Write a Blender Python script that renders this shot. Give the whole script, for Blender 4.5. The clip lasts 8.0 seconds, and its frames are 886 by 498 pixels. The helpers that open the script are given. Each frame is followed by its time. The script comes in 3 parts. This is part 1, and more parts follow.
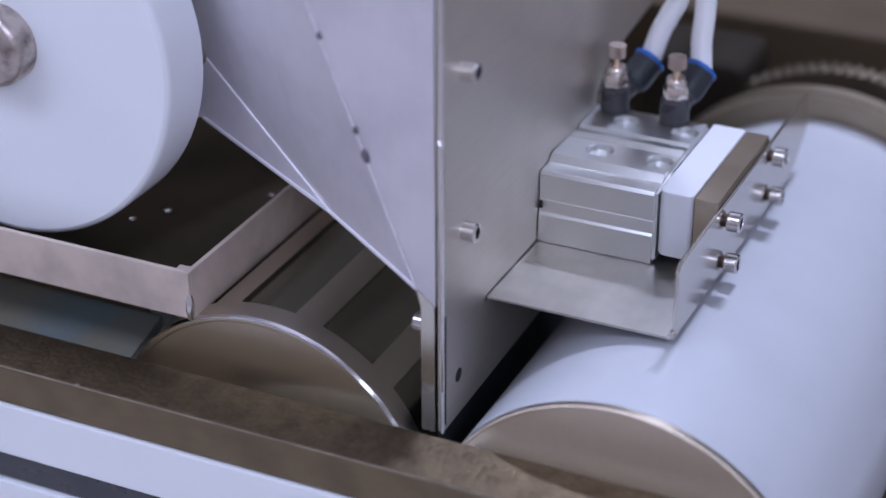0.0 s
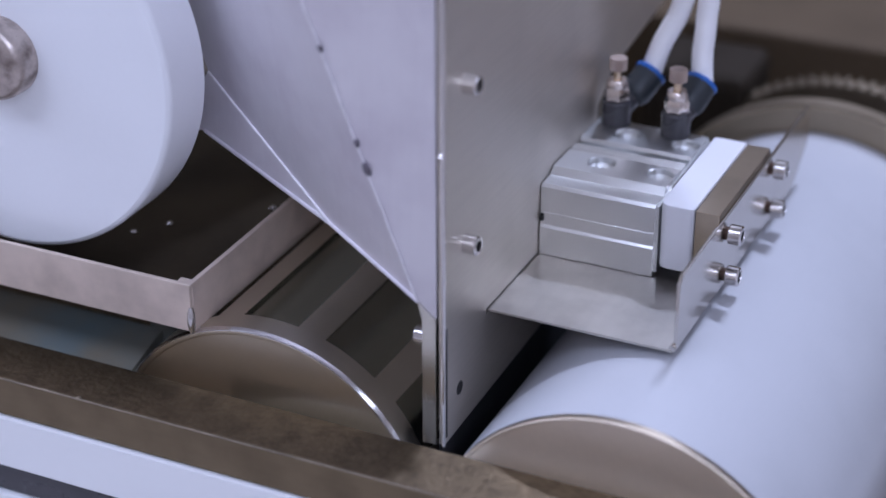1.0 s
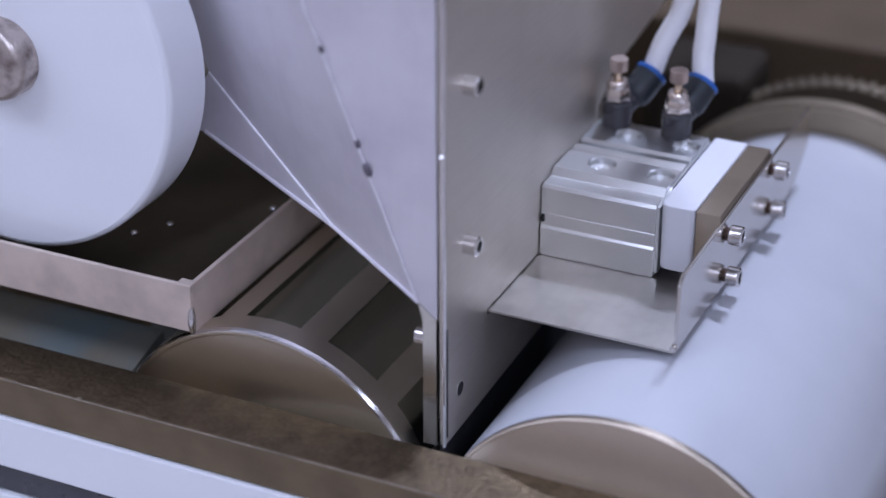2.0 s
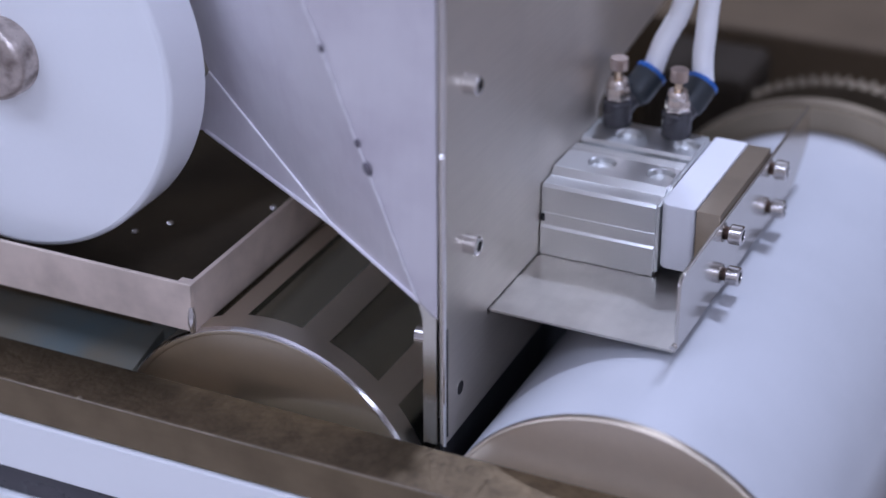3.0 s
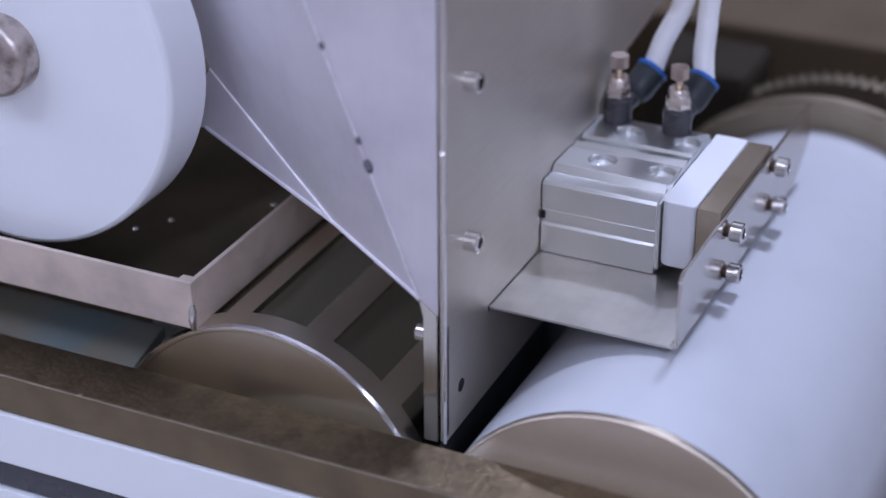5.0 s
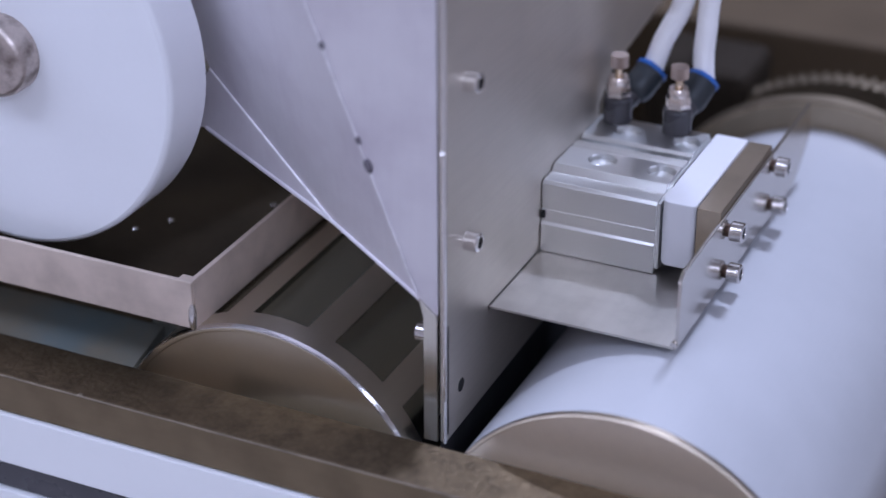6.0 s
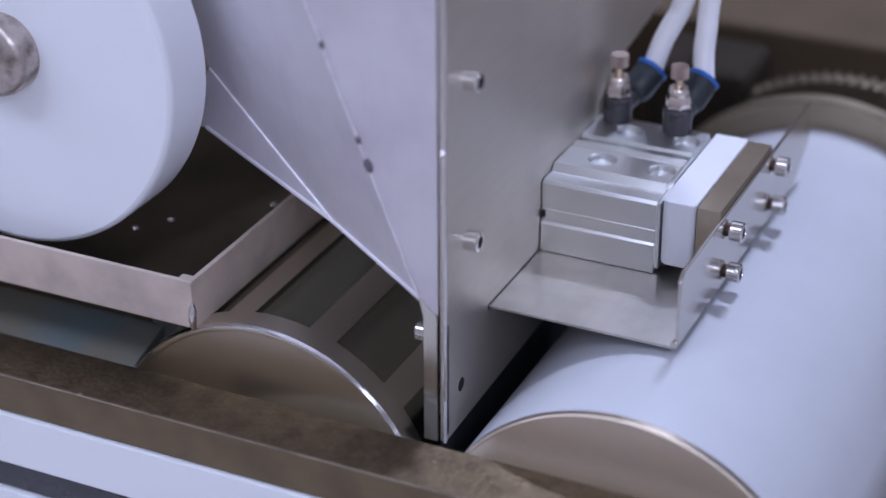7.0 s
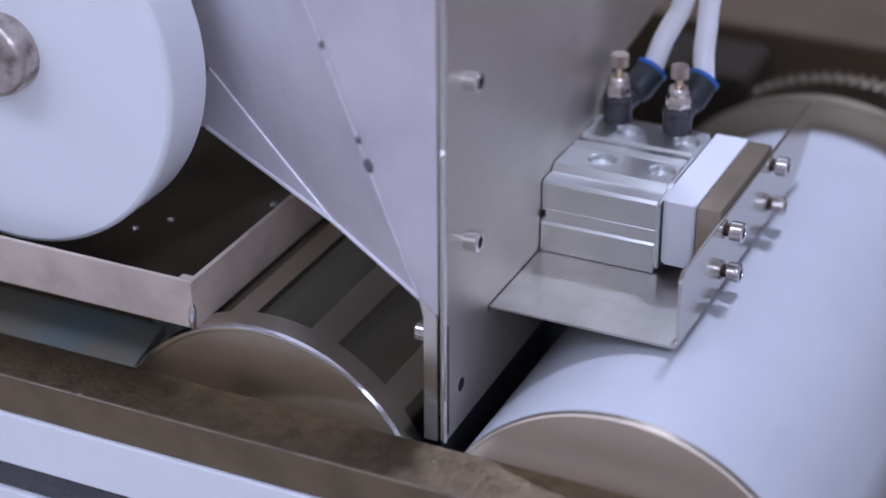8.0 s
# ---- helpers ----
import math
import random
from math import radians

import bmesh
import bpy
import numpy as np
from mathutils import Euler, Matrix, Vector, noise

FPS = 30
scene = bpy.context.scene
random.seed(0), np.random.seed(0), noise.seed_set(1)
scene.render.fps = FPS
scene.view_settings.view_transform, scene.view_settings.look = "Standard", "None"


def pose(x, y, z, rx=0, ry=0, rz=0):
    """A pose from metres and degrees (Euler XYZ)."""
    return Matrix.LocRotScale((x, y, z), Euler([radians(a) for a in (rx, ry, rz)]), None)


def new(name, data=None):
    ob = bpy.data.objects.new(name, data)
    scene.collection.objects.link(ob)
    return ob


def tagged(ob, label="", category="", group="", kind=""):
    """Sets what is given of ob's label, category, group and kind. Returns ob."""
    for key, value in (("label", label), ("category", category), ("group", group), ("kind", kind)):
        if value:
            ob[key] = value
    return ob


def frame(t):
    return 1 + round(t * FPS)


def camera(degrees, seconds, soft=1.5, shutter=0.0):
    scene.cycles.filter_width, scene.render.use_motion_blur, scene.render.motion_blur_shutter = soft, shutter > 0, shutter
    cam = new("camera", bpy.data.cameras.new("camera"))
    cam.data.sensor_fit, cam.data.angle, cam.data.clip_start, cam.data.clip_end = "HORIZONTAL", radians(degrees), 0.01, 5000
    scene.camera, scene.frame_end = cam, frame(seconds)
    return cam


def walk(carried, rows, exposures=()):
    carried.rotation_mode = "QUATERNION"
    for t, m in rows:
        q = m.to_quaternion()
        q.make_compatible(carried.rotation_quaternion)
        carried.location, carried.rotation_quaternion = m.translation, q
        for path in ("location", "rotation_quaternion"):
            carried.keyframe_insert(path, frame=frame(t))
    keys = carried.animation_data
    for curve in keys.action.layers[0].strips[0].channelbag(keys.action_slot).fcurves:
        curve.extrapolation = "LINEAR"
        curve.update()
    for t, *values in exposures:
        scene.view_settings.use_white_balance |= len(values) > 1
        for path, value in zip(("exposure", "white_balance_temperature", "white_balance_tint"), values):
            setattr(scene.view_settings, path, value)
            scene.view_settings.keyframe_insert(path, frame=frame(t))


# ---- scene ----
cam = camera(25.05, 8.0, soft=1.6, shutter=0.5)
cam.data.dof.use_dof = True
cam.data.dof.focus_distance = 0.755
cam.data.dof.aperture_fstop = 4.4

EYE = (0.2619, -0.5596, 0.4011)
AIM = pose(*EYE, 90 - 28.04, 0, 25.17) @ pose(0, 0, 0, 0, 0, -0.17)
# small drift of the hand-held head: seconds, degrees up, degrees left
DRIFT = ((0.0, -0.268, -0.073), (0.25, -0.105, -0.06), (0.5, 0.0, -0.05), (0.75, 0.065, -0.045), (1.0, 0.098, -0.04),
         (1.5, 0.125, -0.024), (2.2, 0.118, -0.022), (3.0, 0.098, -0.02), (3.5, 0.07, 0.0), (4.0, 0.05, 0.0),
         (4.5, 0.03, 0.0), (5.2, 0.02, 0.0), (6.0, 0.013, 0.0), (6.5, 0.0, 0.0), (8.0, 0.0, 0.0))
walk(cam, [(t, AIM @ pose(0, 0, 0, up, left, 0)) for t, up, left in DRIFT], exposures=((0.0, 0.0, 5900, 8), (8.0, 0.0, 5900, 8)))

# ---- light ----
FLOOR = -1.0
CEIL = 1.9
world = bpy.data.worlds.new("workshop_air")
scene.world = world
world.use_nodes = True
world.node_tree.nodes["Background"].inputs[0].default_value = (0.55, 0.58, 0.68, 1)
world.node_tree.nodes["Background"].inputs[1].default_value = 0.18


def unseen_lamp(x, y, w, h, watts):
    data = bpy.data.lights.new("unseen_lamp_light", "AREA")
    data.shape, data.size, data.size_y, data.energy = "RECTANGLE", w, h, watts
    data.color = (0.72, 0.75, 1.0)
    ob = new("lamp_light", data)
    ob.matrix_world = pose(x, y, CEIL - 0.06)
    return ob


# all out of sight: the first set by shadows, the others added as fill
UNSEEN_LAMPS = ((0.08, 1.30, 0.24, 0.12, 50), (-0.8, -1.15, 1.5, 0.6, 20), (0.9, -1.4, 1.5, 0.6, 4), (1.5, -2.4, 2.2, 0.6, 36), (1.9, 0.5, 0.5, 1.5, 15), (-2.3, -0.6, 0.5, 2.0, 36))
for lamp in UNSEEN_LAMPS:
    unseen_lamp(*lamp)


# ---- materials ----
def mat(name, base, rough=0.5, metal=0.0, grain=0.0, grain_scale=(60, 60, 60), bump=0.0, spots=0.0, spot_scale=30.0,
        rough_var=0.1, coat=0.0, spec=0.5, transmission=0.0, second=None):
    m = bpy.data.materials.new(name)
    m.use_nodes = True
    nt = m.node_tree
    bsdf = nt.nodes["Principled BSDF"]
    bsdf.inputs["Roughness"].default_value = rough
    bsdf.inputs["Metallic"].default_value = metal
    bsdf.inputs["Coat Weight"].default_value = coat
    bsdf.inputs["Specular IOR Level"].default_value = spec
    bsdf.inputs["Transmission Weight"].default_value = transmission
    co = nt.nodes.new("ShaderNodeTexCoord")
    mp = nt.nodes.new("ShaderNodeMapping")
    mp.inputs["Scale"].default_value = grain_scale
    nt.links.new(co.outputs["Object"], mp.inputs["Vector"])
    fine = nt.nodes.new("ShaderNodeTexNoise")
    fine.inputs["Scale"].default_value = 10
    fine.inputs["Detail"].default_value = 5
    nt.links.new(mp.outputs["Vector"], fine.inputs["Vector"])
    wide = nt.nodes.new("ShaderNodeTexNoise")
    wide.inputs["Scale"].default_value = spot_scale
    wide.inputs["Detail"].default_value = 6
    nt.links.new(co.outputs["Object"], wide.inputs["Vector"])
    # colour: base, shifted by the grain and by wide stains
    dark = second or tuple(c * 0.55 for c in base)
    mix1 = nt.nodes.new("ShaderNodeMix")
    mix1.data_type = "RGBA"
    mix1.inputs[6].default_value = (*base, 1)
    mix1.inputs[7].default_value = (*dark, 1)
    ramp = nt.nodes.new("ShaderNodeMapRange")
    ramp.interpolation_type = "SMOOTHSTEP"
    ramp.inputs[1].default_value, ramp.inputs[2].default_value = 0.35, 0.78
    ramp.inputs[3].default_value, ramp.inputs[4].default_value = 0.0, spots
    nt.links.new(wide.outputs["Fac"], ramp.inputs[0])
    add = nt.nodes.new("ShaderNodeMath")
    add.operation = "MULTIPLY_ADD"
    add.inputs[1].default_value = grain
    nt.links.new(fine.outputs["Fac"], add.inputs[0])
    nt.links.new(ramp.outputs[0], add.inputs[2])
    nt.links.new(add.outputs[0], mix1.inputs[0])
    nt.links.new(mix1.outputs[2], bsdf.inputs["Base Color"])
    # roughness: worn patches and streaks
    rr = nt.nodes.new("ShaderNodeMapRange")
    rr.inputs[1].default_value, rr.inputs[2].default_value = 0.3, 0.7
    rr.inputs[3].default_value, rr.inputs[4].default_value = max(0.02, rough - rough_var), min(1, rough + rough_var)
    nt.links.new(wide.outputs["Fac"], rr.inputs[0])
    nt.links.new(rr.outputs[0], bsdf.inputs["Roughness"])
    if bump:
        bp = nt.nodes.new("ShaderNodeBump")
        bp.inputs["Strength"].default_value = bump
        bp.inputs["Distance"].default_value = 0.0004
        nt.links.new(fine.outputs["Fac"], bp.inputs["Height"])
        nt.links.new(bp.outputs[0], bsdf.inputs["Normal"])
    return m


STEEL_PLATE = mat("brushed_plate_steel", (0.76, 0.705, 0.63), 0.47, 1.0, 0.25, (3, 3, 60), 0.26, 0.26, 14, 0.03)
STEEL_HOPPER = mat("hopper_sheet_steel", (0.84, 0.82, 0.85), 0.64, 1.0, 0.14, (40, 40, 3), 0.14, 0.60, 20, 0.06, second=(0.60, 0.55, 0.60))
STEEL_TRAY = mat("satin_tray_steel", (0.76, 0.645, 0.55), 0.66, 0.55, 0.2, (8, 20, 30), 0.15, 0.50, 45, 0.08)
STEEL_BRACKET = mat("bent_bracket_steel", (0.66, 0.62, 0.57), 0.17, 1.0, 0.16, (30, 3, 30), 0.0, 0.16, 30, 0.03)
STEEL_DRUM = mat("ground_drum_steel", (0.72, 0.665, 0.57), 0.30, 1.0, 0.10, (40, 3, 40), 0.05, 0.14, 35, 0.02)
STEEL_END = mat("turned_end_steel", (0.62, 0.545, 0.42), 0.34, 1.0, 0.14, (40, 40, 40), 0.05, 0.10, 30, 0.02)
# drum steel darkened for the dark hopper underside that the pockets mirror
STEEL_POCKET = mat("shaded_pocket_steel", (0.36, 0.355, 0.29), 0.24, 1.0, 0.1, (40, 4, 40), 0.04, 0.12, 40, 0.02)
STEEL_RAIL = mat("speckled_rail_steel", (0.195, 0.146, 0.088), 0.44, 0.8, 0.8, (42, 42, 42), 0.8, 0.45, 110, 0.06, second=(0.064, 0.046, 0.027))
STEEL_RAIL_FACE = mat("satin_rail_steel", (0.215, 0.166, 0.102), 0.42, 0.85, 0.25, (6, 50, 50), 0.15, 0.45, 50, 0.06)
STEEL_FRAME = mat("frame_steel", (0.27, 0.225, 0.17), 0.40, 0.9, 0.2, (5, 40, 40), 0.1, 0.3, 12, 0.1)
STRIP_STEEL = mat("polished_strip_steel", (0.70, 0.67, 0.59), 0.24, 1.0, 0.2, (60, 60, 3), 0.08, 0.3, 40, 0.0)
SHELF_STEEL = mat("satin_shelf_steel", (0.66, 0.63, 0.58), 0.30, 1.0, 0.20, (30, 3, 30), 0.06, 0.35, 60, 0.0)
# same metal as the other roller's end; paler base holds its reflected light
ROLLER_END = mat("lit_roller_end_steel", (0.82, 0.72, 0.59), 0.52, 1.0, 0.14, (40, 40, 40), 0.05, 0.10, 30, 0.03)
HUB_STEEL = mat("worn_shaft_end_steel", (0.66, 0.58, 0.53), 0.42, 1.0, 0.3, (60, 60, 60), 0.4, 0.8, 130, 0.15, second=(0.22, 0.18, 0.16))
# lighter steel for the rail's edge highlight and for the worn nick
GLINT_AND_WEAR = mat("rail_glint_and_wear_steel", (0.40, 0.34, 0.26), 0.5, 0.85, 0.7, (30, 80, 80), 0.4, 0.8, 60, 0.1)
# dark brown base carries the shade between screw head and plate
SHANK_STEEL = mat("shaded_screw_shank", (0.10, 0.065, 0.05), 0.45, 0.8, 0.2, (80, 80, 80), 0.1)
STEEL_BOLT = mat("bolt_steel", (0.70, 0.67, 0.65), 0.18, 1.0, 0.10, (100, 100, 100), 0.05, 0.1, 150, 0.06)
DARK_RECESS = mat("dark_socket", (0.02, 0.018, 0.018), 0.6, 0.3, 0.1)
# near-white base holds the lamp glint of the weld and the fold
SEAM_GLINT = mat("weld_and_fold_glint", (0.95, 0.93, 0.95), 0.6, 0.5, 0.3, (120, 120, 120), 0.3, 0.4, 160, 0.1)
WELD_SCAR = mat("weld_scar", (0.22, 0.20, 0.23), 0.55, 0.8, 0.3, (120, 120, 120), 0.3, 0.3, 160, 0.1)
ALU = mat("anodised_aluminium", (0.72, 0.725, 0.72), 0.31, 0.95, 0.08, (4, 60, 60), 0.05, 0.08, 30, 0.0)
NYLON = mat("white_nylon", (0.73, 0.73, 0.76), 0.42, 0.0, 0.04, (60, 60, 60), 0.06, 0.08, 40, 0.06, spec=0.5)
DISC_WHITE = mat("white_plastic_disc", (0.85, 0.86, 0.88), 0.40, 0.0, 0.05, (50, 50, 50), 0.06, 0.06, 18, 0.06)
COAT_WHITE = mat("white_roller_coat", (0.50, 0.505, 0.53), 0.20, 0.0, 0.05, (60, 8, 60), 0.02, 0.14, 22, 0.03)
PANEL_WHITE = mat("white_panel", (0.82, 0.83, 0.84), 0.35, 0.0, 0.03, (30, 30, 30), 0.03, 0.05, 10, 0.05)
# black for the shade in the gap below the hopper plate
GAP_BLACK = mat("gap_shade_black", (0.02, 0.02, 0.022), 0.5, 0.0, 0.2, (80, 80, 80), 0.1)
BLACK_PLASTIC = mat("dark_grey_plastic", (0.055, 0.053, 0.060), 0.30, 0.0, 0.2, (80, 80, 80), 0.1, 0.2, 80)
BLUE_PLASTIC = mat("blue_plastic", (0.035, 0.14, 0.48), 0.35, 0.0, 0.1, (80, 80, 80), 0.05)
TEAL_PLASTIC = mat("dark_teal_plastic", (0.026, 0.032, 0.038), 0.40, 0.0, 0.2, (80, 80, 80), 0.1, 0.1, 80)
BRASS = mat("plated_brass", (0.66, 0.52, 0.38), 0.22, 1.0, 0.1, (80, 80, 80), 0.05, 0.15, 150)
BRASS_KNOB = mat("worn_knurled_brass", (0.56, 0.46, 0.40), 0.38, 1.0, 0.2, (80, 80, 80), 0.1, 0.4, 150, 0.0)
NICKEL = mat("nickel_plate", (0.80, 0.72, 0.67), 0.24, 1.0, 0.1, (80, 80, 80), 0.05, 0.15, 150)
HOSE = mat("milky_hose", (0.92, 0.91, 0.92), 0.32, 0.0, 0.05, (40, 40, 40), 0.03, 0.05, 40, 0.05, spec=0.6)
# near-black base holds the dark of the gap behind the roller
DARK_BOX = mat("dark_gap_colour", (0.030, 0.023, 0.016), 0.8, 0.0, 0.3, (40, 40, 40), 0.15, 0.3, 18, spec=0.1)
BROWN_BOX = mat("brown_housing_steel", (0.115, 0.092, 0.066), 0.5, 0.2, 0.3, (40, 40, 40), 0.15, 0.4, 18)
REAR_BROWN = mat("brown_frame_paint", (0.105, 0.076, 0.047), 0.6, 0.0, 0.3, (8, 40, 40), 0.1, 0.4, 14, 0.08, spec=0.08)
# brown of the unseen sheets and lining that the roller mirrors
SHEET_BROWN = mat("brown_sheet_paint", (0.32, 0.28, 0.23), 0.6, 0.0, 0.3, (8, 40, 40), 0.1, 0.4, 14, 0.08, spec=0.3)
# teal second colour stands for a reflection on the brown guard
GUARD_BROWN = mat("brown_guard_teal_reflection", (0.25, 0.19, 0.11), 0.6, 0.2, 0.2, (30, 30, 30), 0.1, 0.9, 14, second=(0.15, 0.20, 0.21))
# near-black base and blotches put the tray's inner shade into the sheet
TRAY_DARK = mat("shaded_tray_sheet", (0.050, 0.037, 0.021), 0.66, 0.0, 0.3, (40, 40, 40), 0.15, 0.7, 16, spec=0.1, second=(0.022, 0.017, 0.011))
GEAR_STEEL = mat("oiled_gear_steel", (0.40, 0.335, 0.24), 0.42, 0.9, 0.2, (40, 40, 40), 0.1, 0.3, 40)
GEAR_DARK = mat("shaded_oily_gear_steel", (0.19, 0.155, 0.11), 0.58, 0.9, 0.2, (40, 40, 40), 0.1, 0.3, 40)
ROOM_WALL = mat("workshop_wall_paint", (0.64, 0.60, 0.57), 0.7, 0.0, 0.1, (4, 4, 4), 0.05, 0.2, 1.2)
ROOM_FLOOR = mat("workshop_floor_epoxy", (0.64, 0.61, 0.60), 0.5, 0.0, 0.2, (4, 4, 4), 0.05, 0.3, 1.5)
ROOM_DARK = mat("workshop_brown_wall_paint", (0.22, 0.175, 0.13), 0.6, 0.0, 0.1, (4, 4, 4), 0.05, 0.2, 1.2)
BRONZE = mat("brown_spacer_metal", (0.48, 0.40, 0.30), 0.28, 1.0, 0.2, (30, 4, 30), 0.0, 0.3, 60, 0.0)
ROOM_CEIL = mat("workshop_ceiling_paint", (0.62, 0.60, 0.60), 0.8, 0.0, 0.1, (4, 4, 4), 0.05, 0.1, 1.2)
LAMP_HOUSING = mat("lamp_housing_white", (0.8, 0.8, 0.8), 0.4)


# ---- building helpers ----
def finish(bm, smooth=40):
    bmesh.ops.remove_doubles(bm, verts=bm.verts, dist=1e-6)
    bmesh.ops.recalc_face_normals(bm, faces=bm.faces)
    for f in bm.faces:
        f.smooth = True
    for e in bm.edges:
        if len(e.link_faces) == 2:
            bend = e.calc_face_angle(0)
            small, large = sorted(f.calc_area() for f in e.link_faces)
            # a flat face keeps its own shading beside its narrow rounded edge
            if bend > radians(smooth) or (bend > radians(15) and large > 6 * small):
                e.smooth = False
    return bm


def part(name, bm, material, parent=None, label="", at=None, smooth=40):
    """One mesh object; at: its pose in its parent's space."""
    me = bpy.data.meshes.new(name)
    finish(bm, smooth).to_mesh(me)
    bm.free()
    me.materials.append(material)
    ob = new(name, me)
    if parent is not None:
        ob.parent = parent
    if at is not None:
        ob.matrix_basis = at
    if label:
        ob["label"] = label
    return ob


def thing(name, label, category, at=None, group="", kind=""):
    ob = new(name)
    ob.empty_display_size = 0.01
    if at is not None:
        ob.matrix_basis = at
    return tagged(ob, label, category, group, kind)


def box(x0, x1, y0, y1, z0, z1, bevel=0.0, segments=2, bm=None):
    bm = bm or bmesh.new()
    made = bmesh.ops.create_cube(bm, size=1)
    bmesh.ops.transform(bm, verts=made["verts"], matrix=Matrix.Translation(((x0 + x1) / 2, (y0 + y1) / 2, (z0 + z1) / 2)) @ Matrix.Diagonal((x1 - x0, y1 - y0, z1 - z0, 1)))
    if bevel:
        edges = list({e for v in made["verts"] for e in v.link_edges})
        bmesh.ops.bevel(bm, geom=edges, offset=bevel, segments=segments, profile=0.5, affect="EDGES")
    return bm


AXIS = {"x": Matrix(((0, 0, 1, 0), (1, 0, 0, 0), (0, 1, 0, 0), (0, 0, 0, 1))),
        "y": Matrix(((0, 1, 0, 0), (0, 0, 1, 0), (1, 0, 0, 0), (0, 0, 0, 1))),
        "z": Matrix.Identity(4)}


def turned(profile, axis="z", steps=48, closed=False, bm=None):
    """A body turned from (radius, along) pairs round the axis; radius 0 closes an end."""
    bm = bm or bmesh.new()
    m = AXIS[axis]
    rings = []
    for r, h in profile:
        if r < 1e-9:
            rings.append([bm.verts.new(m @ Vector((0, 0, h)))])
        else:
            rings.append([bm.verts.new(m @ Vector((r * math.cos(a), r * math.sin(a), h))) for a in (2 * math.pi * i / steps for i in range(steps))])
    pairs = list(zip(rings, rings[1:] + ([rings[0]] if closed else [])))
    for a, b in pairs if closed else pairs[:len(rings) - 1]:
        for i in range(steps):
            j = (i + 1) % steps
            if len(a) == 1 and len(b) == 1:
                continue
            if len(a) == 1:
                bm.faces.new((a[0], b[j], b[i]))
            elif len(b) == 1:
                bm.faces.new((a[i], a[j], b[0]))
            else:
                bm.faces.new((a[i], a[j], b[j], b[i]))
    return bm


def prism(points, lo, hi, axis="y", bevel=0.0, bm=None):
    """A flat outline given in the other two axes (x, z for y; y, z for x; x, y for z), drawn out from lo to hi."""
    bm = bm or bmesh.new()

    def at(p, v):
        return {"y": (p[0], v, p[1]), "x": (v, p[0], p[1]), "z": (p[0], p[1], v)}[axis]
    a = [bm.verts.new(at(p, lo)) for p in points]
    b = [bm.verts.new(at(p, hi)) for p in points]
    n = len(points)
    bm.faces.new(a)
    bm.faces.new(b[::-1])
    for i in range(n):
        bm.faces.new((a[i], a[(i + 1) % n], b[(i + 1) % n], b[i]))
    bmesh.ops.recalc_face_normals(bm, faces=bm.faces)
    if bevel:
        bmesh.ops.bevel(bm, geom=list(bm.edges), offset=bevel, segments=2, profile=0.5, affect="EDGES")
    return bm


def slab(corners, thick, bm=None):
    """A sheet of even thickness behind a flat outline in space."""
    bm = bm or bmesh.new()
    pts = [Vector(c) for c in corners]
    n = (pts[1] - pts[0]).cross(pts[2] - pts[0]).normalized() * thick
    a = [bm.verts.new(p) for p in pts]
    b = [bm.verts.new(p - n) for p in pts]
    bm.faces.new(a)
    bm.faces.new(b[::-1])
    for i in range(len(pts)):
        j = (i + 1) % len(pts)
        bm.faces.new((a[j], a[i], b[i], b[j]))
    return bm


def swept(path, radius, sides=14, bm=None, caps=True):
    """A round bar or hose along a list of points."""
    bm = bm or bmesh.new()
    pts = [Vector(p) for p in path]
    rings = []
    side = None
    for i, p in enumerate(pts):
        d = (pts[min(i + 1, len(pts) - 1)] - pts[max(i - 1, 0)]).normalized()
        if side is None:
            side = d.orthogonal().normalized()
        side = (side - d * side.dot(d)).normalized()
        up = d.cross(side)
        r = radius[i] if isinstance(radius, (list, tuple)) else radius
        rings.append([bm.verts.new(p + r * (math.cos(a) * side + math.sin(a) * up)) for a in (2 * math.pi * k / sides for k in range(sides))])
    for a, b in zip(rings, rings[1:]):
        for k in range(sides):
            bm.faces.new((a[k], a[(k + 1) % sides], b[(k + 1) % sides], b[k]))
    if caps:
        bm.faces.new(rings[0][::-1])
        bm.faces.new(rings[-1])
    return bm


def bezier(points, steps=10):
    """A smooth line through the points."""
    pts = [Vector(p) for p in points]
    out = []
    for i in range(len(pts) - 1):
        p0, p1, p2, p3 = pts[max(i - 1, 0)], pts[i], pts[i + 1], pts[min(i + 2, len(pts) - 1)]
        for k in range(steps):
            t = k / steps
            out.append(0.5 * (2 * p1 + (p2 - p0) * t + (2 * p0 - 5 * p1 + 4 * p2 - p3) * t * t + (3 * p1 - p0 - 3 * p2 + p3) * t ** 3))
    return out + [pts[-1]]


def cut(ob, cutter):
    """Takes the cutter's body out of a mesh object for good."""
    me = bpy.data.meshes.new("cutter")
    finish(cutter).to_mesh(me)
    cutter.free()
    tool = new("cutter", me)
    mod = ob.modifiers.new("cut", "BOOLEAN")
    mod.object, mod.operation, mod.solver = tool, "DIFFERENCE", "EXACT"
    bpy.context.view_layer.update()
    done = bpy.data.meshes.new_from_object(ob.evaluated_get(bpy.context.evaluated_depsgraph_get()))
    ob.modifiers.clear()
    for face in done.polygons:
        face.use_smooth = False
    name = ob.data.name
    ob.data = done
    done.name = name
    bpy.data.objects.remove(tool)
    bpy.data.meshes.remove(me)
    return ob


